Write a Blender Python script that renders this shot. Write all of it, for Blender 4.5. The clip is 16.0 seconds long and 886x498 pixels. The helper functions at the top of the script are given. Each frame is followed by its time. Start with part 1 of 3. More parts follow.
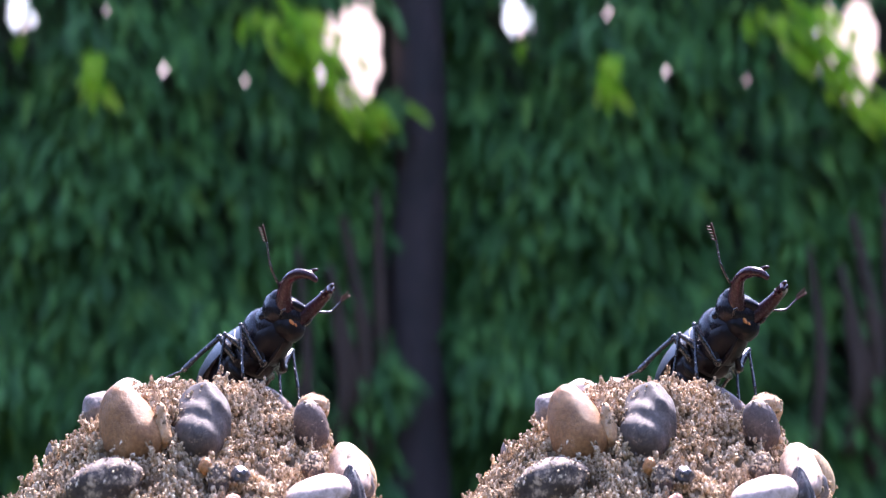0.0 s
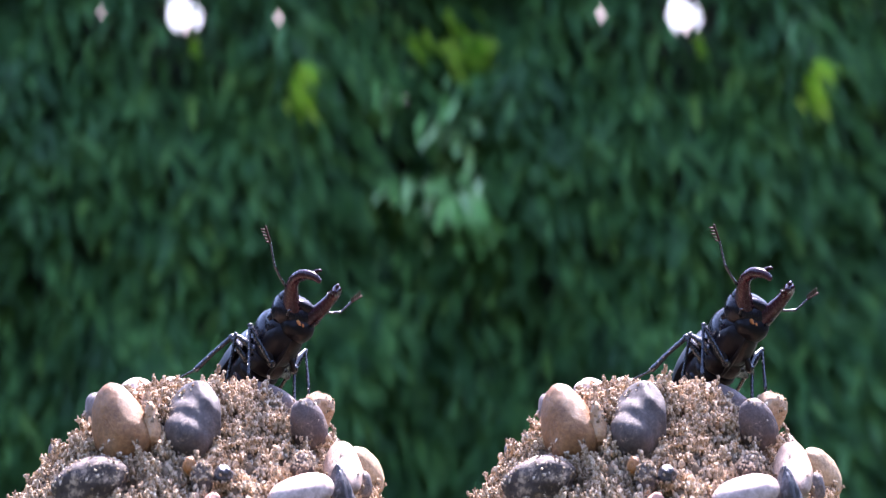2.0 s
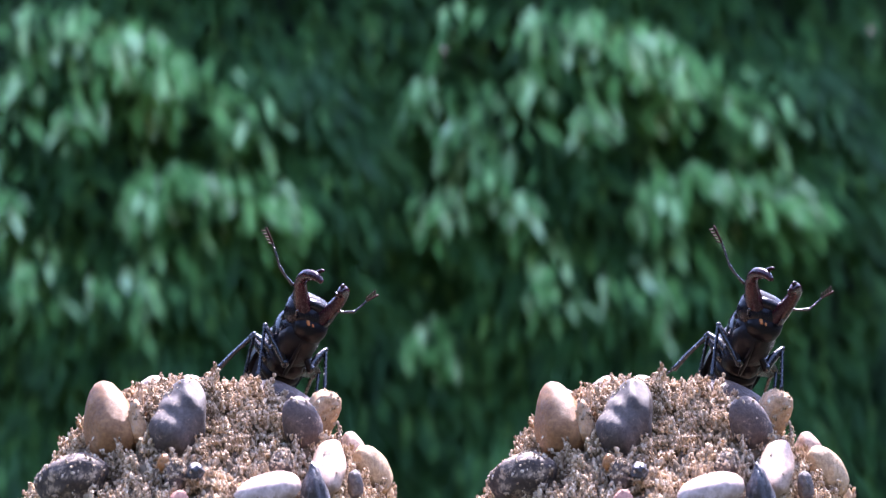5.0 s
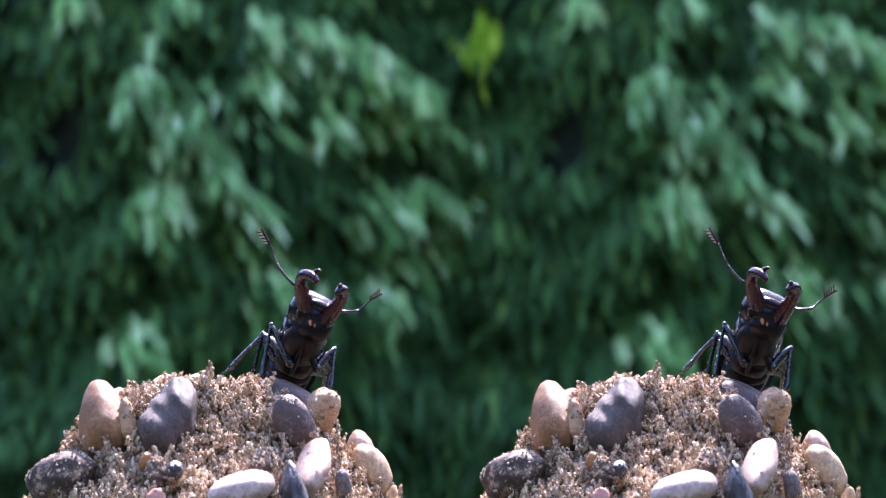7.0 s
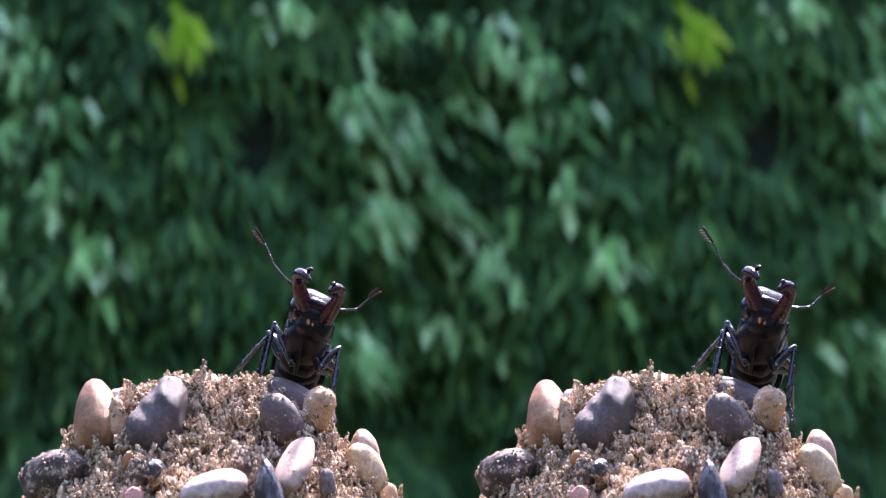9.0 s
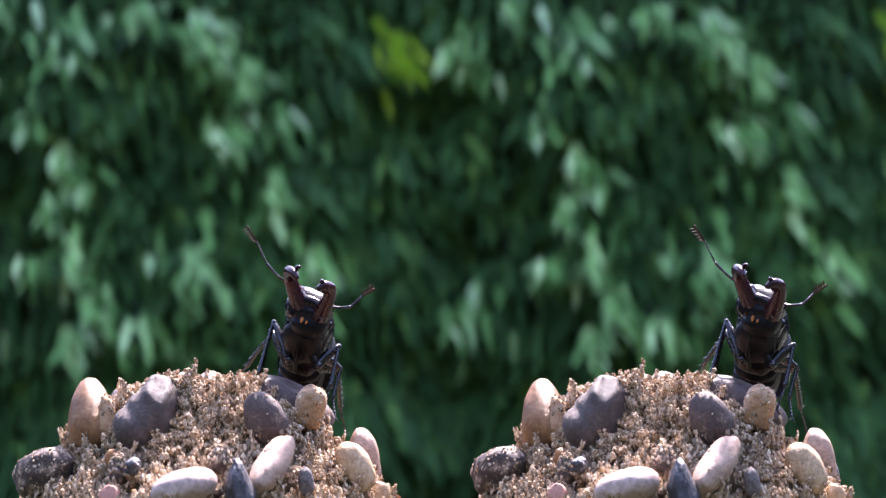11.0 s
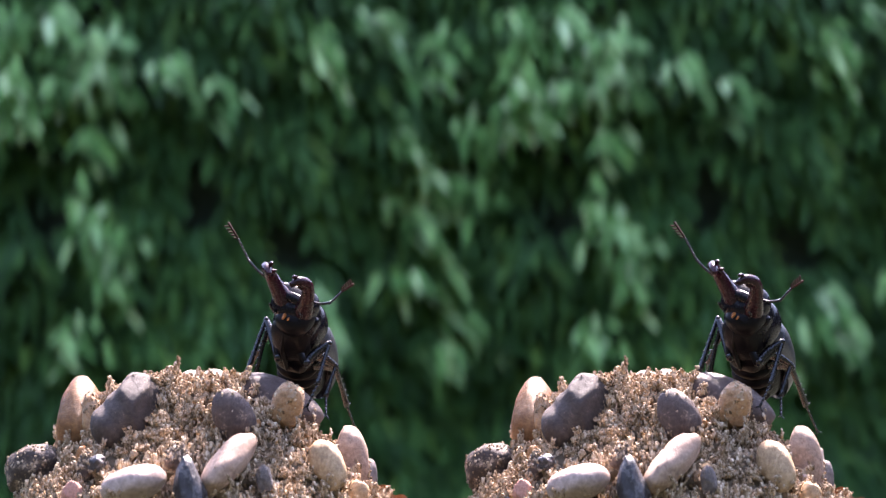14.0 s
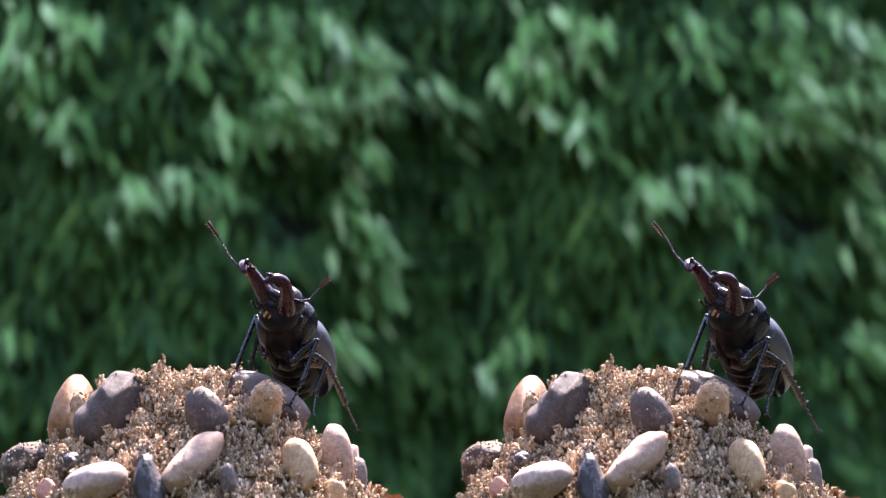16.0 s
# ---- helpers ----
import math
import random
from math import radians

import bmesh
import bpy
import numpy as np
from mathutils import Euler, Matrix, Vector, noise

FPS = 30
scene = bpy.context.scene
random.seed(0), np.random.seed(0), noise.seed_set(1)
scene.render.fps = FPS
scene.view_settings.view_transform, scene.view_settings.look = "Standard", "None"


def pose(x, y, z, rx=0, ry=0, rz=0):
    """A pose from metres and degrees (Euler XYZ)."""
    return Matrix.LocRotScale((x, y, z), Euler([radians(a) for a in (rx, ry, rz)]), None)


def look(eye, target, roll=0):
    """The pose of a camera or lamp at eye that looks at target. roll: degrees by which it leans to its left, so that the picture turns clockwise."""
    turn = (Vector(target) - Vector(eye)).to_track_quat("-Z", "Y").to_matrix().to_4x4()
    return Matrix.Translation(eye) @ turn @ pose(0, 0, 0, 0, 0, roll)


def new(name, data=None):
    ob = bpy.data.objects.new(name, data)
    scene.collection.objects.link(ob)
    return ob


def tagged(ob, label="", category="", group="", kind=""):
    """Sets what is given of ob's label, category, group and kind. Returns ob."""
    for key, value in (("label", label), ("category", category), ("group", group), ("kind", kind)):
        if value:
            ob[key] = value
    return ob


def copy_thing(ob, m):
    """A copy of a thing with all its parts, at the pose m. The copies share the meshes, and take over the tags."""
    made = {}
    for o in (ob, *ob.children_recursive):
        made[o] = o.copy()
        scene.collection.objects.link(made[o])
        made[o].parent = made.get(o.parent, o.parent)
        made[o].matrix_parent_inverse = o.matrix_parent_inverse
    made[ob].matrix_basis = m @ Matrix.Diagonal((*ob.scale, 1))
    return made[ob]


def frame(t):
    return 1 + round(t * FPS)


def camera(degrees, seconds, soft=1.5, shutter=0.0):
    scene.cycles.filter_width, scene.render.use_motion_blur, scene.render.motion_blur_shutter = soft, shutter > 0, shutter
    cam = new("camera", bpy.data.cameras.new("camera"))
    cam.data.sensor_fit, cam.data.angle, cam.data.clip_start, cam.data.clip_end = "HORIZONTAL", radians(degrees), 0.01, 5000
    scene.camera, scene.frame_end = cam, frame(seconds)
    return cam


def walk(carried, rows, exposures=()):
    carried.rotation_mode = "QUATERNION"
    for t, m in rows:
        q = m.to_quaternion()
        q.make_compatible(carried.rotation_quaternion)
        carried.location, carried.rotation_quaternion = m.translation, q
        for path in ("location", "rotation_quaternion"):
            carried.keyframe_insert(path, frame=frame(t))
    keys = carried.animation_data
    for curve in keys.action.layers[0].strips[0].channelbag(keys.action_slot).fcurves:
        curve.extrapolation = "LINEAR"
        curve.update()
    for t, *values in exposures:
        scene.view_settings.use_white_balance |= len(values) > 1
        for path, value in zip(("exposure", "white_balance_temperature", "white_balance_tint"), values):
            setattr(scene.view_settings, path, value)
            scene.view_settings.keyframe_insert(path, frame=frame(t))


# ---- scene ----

# The shot is a side-by-side stereo pair: the same sand mound with its beetle is seen twice, once for each eye,
# each before its own turning stretch of ivy. One drawing unit U is 0.13 mm.
U = 0.00013
D = 3000 * U                    # distance from the eye to the mounds
ZERO = 1.0                      # height of the drawing's zero level
PITCH = 5.57                    # the camera looks up by this much
LEFT_X, RIGHT_X = -392 * U, 398 * U
SIDE = 7.44                     # how far each half lies off the lens axis, in degrees

# seconds, turn of the mound in degrees, sideways and upward drift of the camera in units, shift of the ivy in units
TIMELINE = [
    (0.0, 28.45, 10.3, 9.1, 0), (0.5, 26.81, 10.4, 8.3, 57), (1.0, 25.10, 8.8, 7.8, 129), (1.5, 23.32, 6.4, 7.5, 221),
    (2.0, 21.45, 3.6, 7.2, 317), (2.5, 19.50, 0.8, 6.8, 403), (3.0, 17.50, -1.8, 6.2, 478), (3.5, 15.44, -4.2, 5.6, 549),
    (4.0, 13.37, -6.3, 4.9, 644), (5.25, 8.23, -10.4, 3.1, 886), (6.5, 3.27, -13.3, 1.5, 1130), (7.0, 1.36, -14.1, 0.9, 1228),
    (7.5, -0.53, -14.7, 0.4, 1315), (8.0, -2.40, -15.1, -0.1, 1409), (8.5, -4.25, -15.2, -0.6, 1493), (9.0, -6.10, -15.1, -1.1, 1580),
    (10.25, -10.75, -13.1, -2.6, 1801), (11.5, -15.47, -8.8, -4.5, 2025), (12.0, -17.38, -6.5, -5.3, 2126), (12.5, -19.29, -3.9, -6.0, 2230),
    (13.0, -21.19, -1.0, -6.8, 2338), (13.5, -23.10, 1.9, -7.4, 2435), (14.0, -25.02, 5.1, -8.0, 2531), (14.5, -26.97, 8.5, -8.6, 2620),
    (15.0, -28.99, 12.2, -9.2, 2729), (15.5, -31.14, 16.5, -9.9, 2838), (16.0, -33.53, 21.9, -11.0, 2965)]

# ---------------------------------------------------------------- camera
cam = camera(2 * math.degrees(math.atan(784 / 3000)), 16.0, soft=1.35)
EYE_Y = -D * math.cos(radians(PITCH))
EYE_Z = ZERO - D * math.sin(radians(PITCH))
cam.data.dof.use_dof = True
cam.data.dof.focus_distance = D - 80 * U
cam.data.dof.aperture_fstop = cam.data.lens / (40 * U * 1000)
cam.data.dof.aperture_blades, cam.data.dof.aperture_ratio, cam.data.dof.aperture_rotation = 4, 1.5, radians(45)
walk(cam, [(t, pose(dx * U, EYE_Y, EYE_Z + dz * U, 90 + PITCH, 0, 0)) for t, turn, dx, dz, ivy in TIMELINE],
     [(0.0, 3.08, 6100, 29), (4.0, 3.08, 5950, 30), (8.0, 2.90, 6100, 30), (16.0, 2.86, 6950, 28)])

# ---------------------------------------------------------------- light
SUN_EL, SUN_AZ = 58, 18          # degrees up; degrees clockwise from +y (away from the camera) towards +x
world = bpy.data.worlds.new("sky")
scene.world = world
world.use_nodes = True
wn = world.node_tree.nodes
sky = wn.new("ShaderNodeTexSky")
sky.sky_type, sky.sun_disc = "NISHITA", False
sky.sun_elevation, sky.sun_rotation = radians(SUN_EL), radians(SUN_AZ)
world.node_tree.links.new(sky.outputs[0], wn["Background"].inputs[0])
wn["Background"].inputs[1].default_value = 0.15
sun = new("sun", bpy.data.lights.new("sun", "SUN"))
sun.data.energy, sun.data.angle, sun.data.color = 4.4, radians(4), (1.0, 0.97, 0.94)
sun_from = Vector((math.sin(radians(SUN_AZ)) * math.cos(radians(SUN_EL)), math.cos(radians(SUN_AZ)) * math.cos(radians(SUN_EL)), math.sin(radians(SUN_EL))))
sun.matrix_world = look(sun_from * 20, (0, 0, 0))


# ---------------------------------------------------------------- materials
def material(name, rough=0.6, metal=0.0, spec=0.5):
    m = bpy.data.materials.new(name)
    m.use_nodes = True
    b = m.node_tree.nodes["Principled BSDF"]
    b.inputs["Roughness"].default_value, b.inputs["Metallic"].default_value = rough, metal
    b.inputs["Specular IOR Level"].default_value = spec
    return m, m.node_tree.nodes, m.node_tree.links, b


def noise_node(n, l, scale, detail=4.0, rough=0.6, coord=None):
    t = n.new("ShaderNodeTexNoise")
    t.inputs["Scale"].default_value, t.inputs["Detail"].default_value, t.inputs["Roughness"].default_value = scale, detail, rough
    if coord:
        l.new(coord, t.inputs["Vector"])
    return t


def ramp(n, l, source, stops):
    r = n.new("ShaderNodeValToRGB")
    e = r.color_ramp.elements
    while len(e) < len(stops):
        e.new(0.5)
    for k, (at, c) in zip(e, stops):
        k.position, k.color = at, (*c, 1)
    l.new(source, r.inputs[0])
    return r


def mix(n, l, how, factor, a, b):
    m = n.new("ShaderNodeMix")
    m.data_type, m.blend_type = "RGBA", how
    for socket, v in ((m.inputs[0], factor), (m.inputs[6], a), (m.inputs[7], b)):
        if hasattr(v, "is_output"):
            l.new(v, socket)
        else:
            socket.default_value = v if isinstance(v, float) else (*v, 1)
    return m.outputs[2]


def bump(n, l, b, source, strength, distance):
    k = n.new("ShaderNodeBump")
    k.inputs["Strength"].default_value, k.inputs["Distance"].default_value = strength, distance
    l.new(source, k.inputs["Height"])
    l.new(k.outputs[0], b.inputs["Normal"])


def stone_material(name, dark, light, rough=0.62, dust=0.0, dust_colour=(0.40, 0.28, 0.19), vein=0.0, spec=0.22):
    """A pebble: two tones in soft clouds, fine pitting, and dry sand clinging to it."""
    m, n, l, b = material(name, rough, 0.0, spec)
    co = n.new("ShaderNodeTexCoord").outputs["Object"]
    big = noise_node(n, l, 55, 5, 0.6, co)
    col = ramp(n, l, big.outputs[0], [(0.32, dark), (0.68, light)]).outputs[0]
    fine = noise_node(n, l, 1100, 5, 0.75, co)
    tone = ramp(n, l, fine.outputs[0], [(0.32, (0.58, 0.57, 0.56)), (0.68, (1.22, 1.2, 1.18))])
    col = mix(n, l, "MULTIPLY", 1.0, col, tone.outputs[0])
    blot = noise_node(n, l, 210, 4, 0.7, co)
    tone = ramp(n, l, blot.outputs[0], [(0.34, (0.74, 0.72, 0.72)), (0.66, (1.14, 1.14, 1.13))])
    col = mix(n, l, "MULTIPLY", 1.0, col, tone.outputs[0])
    if vein:
        v = noise_node(n, l, 130, 6, 0.75, co)
        band = ramp(n, l, v.outputs[0], [(0.47, (0, 0, 0)), (0.5, (vein, vein, vein)), (0.53, (0, 0, 0))])
        col = mix(n, l, "MIX", band.outputs[0], col, (0.55, 0.5, 0.48))
    if dust:
        d = noise_node(n, l, 420, 6, 0.8, co)
        band = ramp(n, l, d.outputs[0], [(0.62 - 0.25 * dust, (0, 0, 0)), (0.72 - 0.2 * dust, (1, 1, 1))])
        col = mix(n, l, "MIX", band.outputs[0], col, dust_colour)
    l.new(col, b.inputs["Base Color"])
    r = ramp(n, l, big.outputs[0], [(0.3, (rough - 0.1,) * 3), (0.7, (rough + 0.12,) * 3)])
    l.new(r.outputs[0], b.inputs["Roughness"])
    bump(n, l, b, fine.outputs[0], 0.6, 0.0005)
    return m


def sand_material(name, shading=1.0):
    """Coarse sand: every crumb its own tone; the body under the dry crumbs is darkened as crevice shade."""
    m, n, l, b = material(name, 0.9, 0.0, 0.12)
    g = n.new("ShaderNodeNewGeometry")
    tones = [(0.0, (0.16, 0.108, 0.066)), (0.15, (0.31, 0.226, 0.150)), (0.5, (0.45, 0.345, 0.240)), (0.8, (0.58, 0.465, 0.34)), (0.95, (0.72, 0.62, 0.49)), (1.0, (0.42, 0.25, 0.11))]
    col = ramp(n, l, g.outputs["Random Per Island"], [(at, tuple(c * shading for c in tone)) for at, tone in tones])
    co = n.new("ShaderNodeTexCoord").outputs["Object"]
    big = noise_node(n, l, 150, 4, 0.65, co)
    tone = ramp(n, l, big.outputs[0], [(0.32, (0.52, 0.46, 0.42)), (0.66, (1.12, 1.08, 1.03))])
    l.new(mix(n, l, "MULTIPLY", 1.0, col.outputs[0], tone.outputs[0]), b.inputs["Base Color"])
    fine = noise_node(n, l, 2500, 2, 0.6, co)
    bump(n, l, b, fine.outputs[0], 0.4, 0.0002)
    return m


def chitin_material(name, dark, light, rough, scale=160, relief=1.0, spec=0.4):
    m, n, l, b = material(name, rough, 0.0, spec)
    co = n.new("ShaderNodeTexCoord").outputs["Object"]
    a = noise_node(n, l, scale, 4, 0.6, co)
    l.new(ramp(n, l, a.outputs[0], [(0.35, dark), (0.7, light)]).outputs[0], b.inputs["Base Color"])
    pits = noise_node(n, l, 2200, 2, 0.5, co)
    r = ramp(n, l, pits.outputs[0], [(0.35, (rough - 0.06,) * 3), (0.7, (rough + 0.16,) * 3)])
    l.new(r.outputs[0], b.inputs["Roughness"])
    folds = noise_node(n, l, 420, 4, 0.65, co)
    both = n.new("ShaderNodeMath")
    both.operation = "MULTIPLY_ADD"
    both.inputs[1].default_value = relief
    l.new(folds.outputs[0], both.inputs[0])
    l.new(pits.outputs[0], both.inputs[2])
    bump(n, l, b, both.outputs[0], 0.22, 0.00014)
    return m


def leaf_material(name, stops, rough=0.42, single=False, through_light=0.0):
    m, n, l, b = material(name, rough, 0.0, 0.2)
    g = n.new("ShaderNodeNewGeometry")
    pick = n.new("ShaderNodeObjectInfo").outputs["Random"] if single else g.outputs["Random Per Island"]
    col = ramp(n, l, pick, stops)
    co = n.new("ShaderNodeTexCoord").outputs["Object"]
    big = noise_node(n, l, 2.2, 3, 0.6, co)
    tone = ramp(n, l, big.outputs[0], [(0.3, (0.62, 0.68, 0.70)), (0.7, (1.22, 1.2, 1.05))])
    l.new(mix(n, l, "MULTIPLY", 1.0, col.outputs[0], tone.outputs[0]), b.inputs["Base Color"])
    if through_light:
        tl = n.new("ShaderNodeBsdfTranslucent")
        both = n.new("ShaderNodeMixShader")
        both.inputs[0].default_value = through_light
        l.new(col.outputs[0], tl.inputs[0])
        l.new(b.outputs[0], both.inputs[1])
        l.new(tl.outputs[0], both.inputs[2])
        l.new(both.outputs[0], n["Material Output"].inputs[0])
    vein = noise_node(n, l, 90, 3, 0.6, co)
    bump(n, l, b, vein.outputs[0], 0.3, 0.004)
    return m


def rough_material(name, stops, scale, rough, height, fine=6.0):
    """Bark, earth, wood: clouds of colour in two sizes with relief."""
    m, n, l, b = material(name, rough)
    co = n.new("ShaderNodeTexCoord").outputs["Object"]
    big = noise_node(n, l, scale, 6, 0.65, co)
    small = noise_node(n, l, scale * fine, 4, 0.7, co)
    col = ramp(n, l, big.outputs[0], stops).outputs[0]
    tone = ramp(n, l, small.outputs[0], [(0.3, (0.6, 0.6, 0.6)), (0.7, (1.2, 1.2, 1.2))])
    l.new(mix(n, l, "MULTIPLY", 1.0, col, tone.outputs[0]), b.inputs["Base Color"])
    bump(n, l, b, small.outputs[0], 0.6, height)
    return m


def glow_material(name, colour, strength):
    m, n, l, b = material(name, 1.0)
    b.inputs["Base Color"].default_value = (0, 0, 0, 1)
    b.inputs["Emission Color"].default_value, b.inputs["Emission Strength"].default_value = (*colour, 1), strength
    return m


SAND = sand_material("dry_sand")
# body under the crumbs, darkened to stand for shade in the crevices
CREVICE = sand_material("crevice_shade_sand", 0.42)
ORANGE = stone_material("orange_brown_pebble", (0.21, 0.096, 0.036), (0.38, 0.205, 0.098), 0.5)
PURPLE = stone_material("purple_grey_pebble", (0.080, 0.056, 0.049), (0.143, 0.104, 0.092), 0.55, 0.14)
DUSTY = stone_material("dusty_grey_pebble", (0.048, 0.038, 0.034), (0.110, 0.088, 0.079), 0.6, 0.14)
SLATE = stone_material("sandy_dark_pebble", (0.055, 0.040, 0.034), (0.12, 0.088, 0.072), 0.7, 0.45)
BLACK = stone_material("black_pebble", (0.022, 0.019, 0.022), (0.065, 0.056, 0.06), 0.45, 0.05, vein=0.2, spec=0.45)
PALE = stone_material("pale_lilac_pebble", (0.39, 0.285, 0.240), (0.54, 0.425, 0.370), 0.5)
PINK = stone_material("pale_pink_pebble", (0.34, 0.218, 0.160), (0.52, 0.375, 0.285), 0.55, 0.12)
BUFF = stone_material("buff_pebble", (0.33, 0.185, 0.07), (0.52, 0.365, 0.22), 0.5, 0.1)
TAN = stone_material("tan_sandy_pebble", (0.40, 0.225, 0.115), (0.54, 0.33, 0.185), 0.7, 0.5)
GREY = stone_material("grey_pebble", (0.12, 0.098, 0.092), (0.22, 0.185, 0.175), 0.6, 0.15)
RED = stone_material("red_pebble", (0.40, 0.17, 0.12), (0.56, 0.30, 0.22), 0.5)
AMBER = stone_material("amber_pebble", (0.26, 0.11, 0.04), (0.38, 0.18, 0.06), 0.35)
SHELL = chitin_material("black_shell", (0.004, 0.003, 0.005), (0.010, 0.008, 0.010), 0.2, 160, 1.2, 0.14)
WING = chitin_material("polished_wing_case", (0.005, 0.005, 0.008), (0.012, 0.011, 0.016), 0.36, 160, 0.8, 0.9)
BELLY = chitin_material("brown_black_underside", (0.003, 0.0025, 0.003), (0.007, 0.004, 0.005), 0.34, 160, 9.0, 0.12)
JAW = chitin_material("maroon_jaw", (0.016, 0.0025, 0.005), (0.038, 0.006, 0.011), 0.2, 90, 1.0, 0.25)
LIMB = chitin_material("black_limb", (0.004, 0.003, 0.005), (0.010, 0.008, 0.009), 0.22, 160, 0.6, 0.45)
CLUB = chitin_material("brown_club", (0.03, 0.012, 0.010), (0.07, 0.03, 0.022), 0.7, spec=0.1)
BRUSH = chitin_material("orange_bristle", (0.34, 0.10, 0.018), (0.50, 0.19, 0.04), 0.6)
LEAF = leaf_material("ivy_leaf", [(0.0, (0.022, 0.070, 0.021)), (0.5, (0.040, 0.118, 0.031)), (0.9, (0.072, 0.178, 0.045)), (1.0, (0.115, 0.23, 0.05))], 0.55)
# lit ivy leaves: brightness put into the colour, since they hang in shade
LIT_STOPS = [(0.0, (0.085, 0.23, 0.055)), (0.5, (0.165, 0.36, 0.105)), (0.8, (0.32, 0.52, 0.21)), (1.0, (0.54, 0.70, 0.38))]
LEAF_LIT = leaf_material("lit_ivy_leaf", LIT_STOPS, 0.55)
LEAF_SINGLE = leaf_material("single_lit_ivy_leaf", LIT_STOPS, 0.55, True)
# backlit glow put into the base colour, on top of real translucency
LEAF_LIME = leaf_material("backlit_green_leaf", [(0.0, (0.20, 0.42, 0.015)), (0.6, (0.38, 0.60, 0.03)), (1.0, (0.55, 0.70, 0.08))], 0.5, False, 0.6)
DRY = rough_material("dry_leaf", [(0.3, (0.22, 0.075, 0.03)), (0.7, (0.42, 0.17, 0.07))], 160, 0.6, 0.0004)
BARK = rough_material("dark_bark", [(0.3, (0.011, 0.006, 0.006)), (0.7, (0.028, 0.015, 0.015))], 6, 0.85, 0.02)
# near-black stands in for the shade deep between leaves; also on the added hedge
CORE = rough_material("deep_shade_green", [(0.3, (0.008, 0.018, 0.010)), (0.7, (0.022, 0.038, 0.02))], 4, 0.95, 0.03)
EARTH = rough_material("garden_earth", [(0.3, (0.014, 0.020, 0.009)), (0.7, (0.032, 0.038, 0.018))], 1.5, 0.95, 0.02)
TWIG = rough_material("brown_branch_bark", [(0.3, (0.026, 0.013, 0.008)), (0.7, (0.052, 0.028, 0.018))], 9, 0.85, 0.01)
WOOD = rough_material("weathered_post_wood", [(0.3, (0.16, 0.12, 0.09)), (0.7, (0.30, 0.24, 0.18))], 18, 0.8, 0.002)
SKY_WHITE = glow_material("white_sky", (0.86, 0.93, 1.0), 0.30)
SKY_SPARK = glow_material("sky_sparkle", (1.0, 0.88, 0.86), 0.38)
SKY_PINK = glow_material("pinkish_sky", (1.0, 0.80, 0.72), 0.24)


# ---------------------------------------------------------------- mesh tools
def part(name, bm, mat, parent, label=""):
    me = bpy.data.meshes.new(name)
    for f in bm.faces:
        f.smooth = True
    bm.to_mesh(me)
    bm.free()
    me.materials.append(mat)
    ob = new(name, me)
    ob.parent = parent
    return tagged(ob, label)


def raw_part(name, verts, faces, mat, parent, label="", smooth=False, kind=""):
    me = bpy.data.meshes.new(name)
    me.from_pydata([tuple(v) for v in verts], [], [tuple(f) for f in faces])
    if smooth:
        me.shade_smooth()
    me.materials.append(mat)
    ob = new(name, me)
    ob.parent = parent
    return tagged(ob, label, kind=kind)


def empty(name):
    ob = new(name)
    ob.empty_display_size = 0.01
    return ob


def ball(centre, size, axes=None, turn=(0, 0, 0), taper=0.0, square=2.0, lump=0.0, seed=0, detail=4, lump_scale=1.6, cuts=0, flats=()):
    """A rounded body: a sphere shaped to half sizes, squared, tapered to its top and made uneven."""
    bm = bmesh.new()
    bmesh.ops.create_icosphere(bm, subdivisions=detail, radius=1)
    rot = axes if axes else Euler([radians(a) for a in turn]).to_matrix()
    shift = Vector((seed * 7.3, seed * 3.1, seed * 5.7))
    picks = random.Random(seed)
    planes = [(Vector((picks.gauss(0, 1), picks.gauss(0, 1), picks.gauss(0, 1))).normalized(), picks.uniform(0.68, 0.9)) for _ in range(cuts)] + [(Vector(w).normalized(), far) for w, far in flats]
    for v in bm.verts:
        p = v.co.copy()
        for way, far in planes:
            over = p.dot(way) - far
            if over > 0:
                p -= way * over * 0.8
        k = sum(abs(c) ** square for c in p.normalized()) ** (-1 / square)
        p *= k
        if lump:
            p *= 1 + lump * noise.noise(p * lump_scale + shift) + 0.35 * lump * noise.noise(p * lump_scale * 2.7 + shift)
        w = 1 - taper * p.z
        p = Vector((p.x * w * size[0], p.y * w * size[1], p.z * size[2]))
        v.co = (rot @ p + Vector(centre)) * U
    return bm


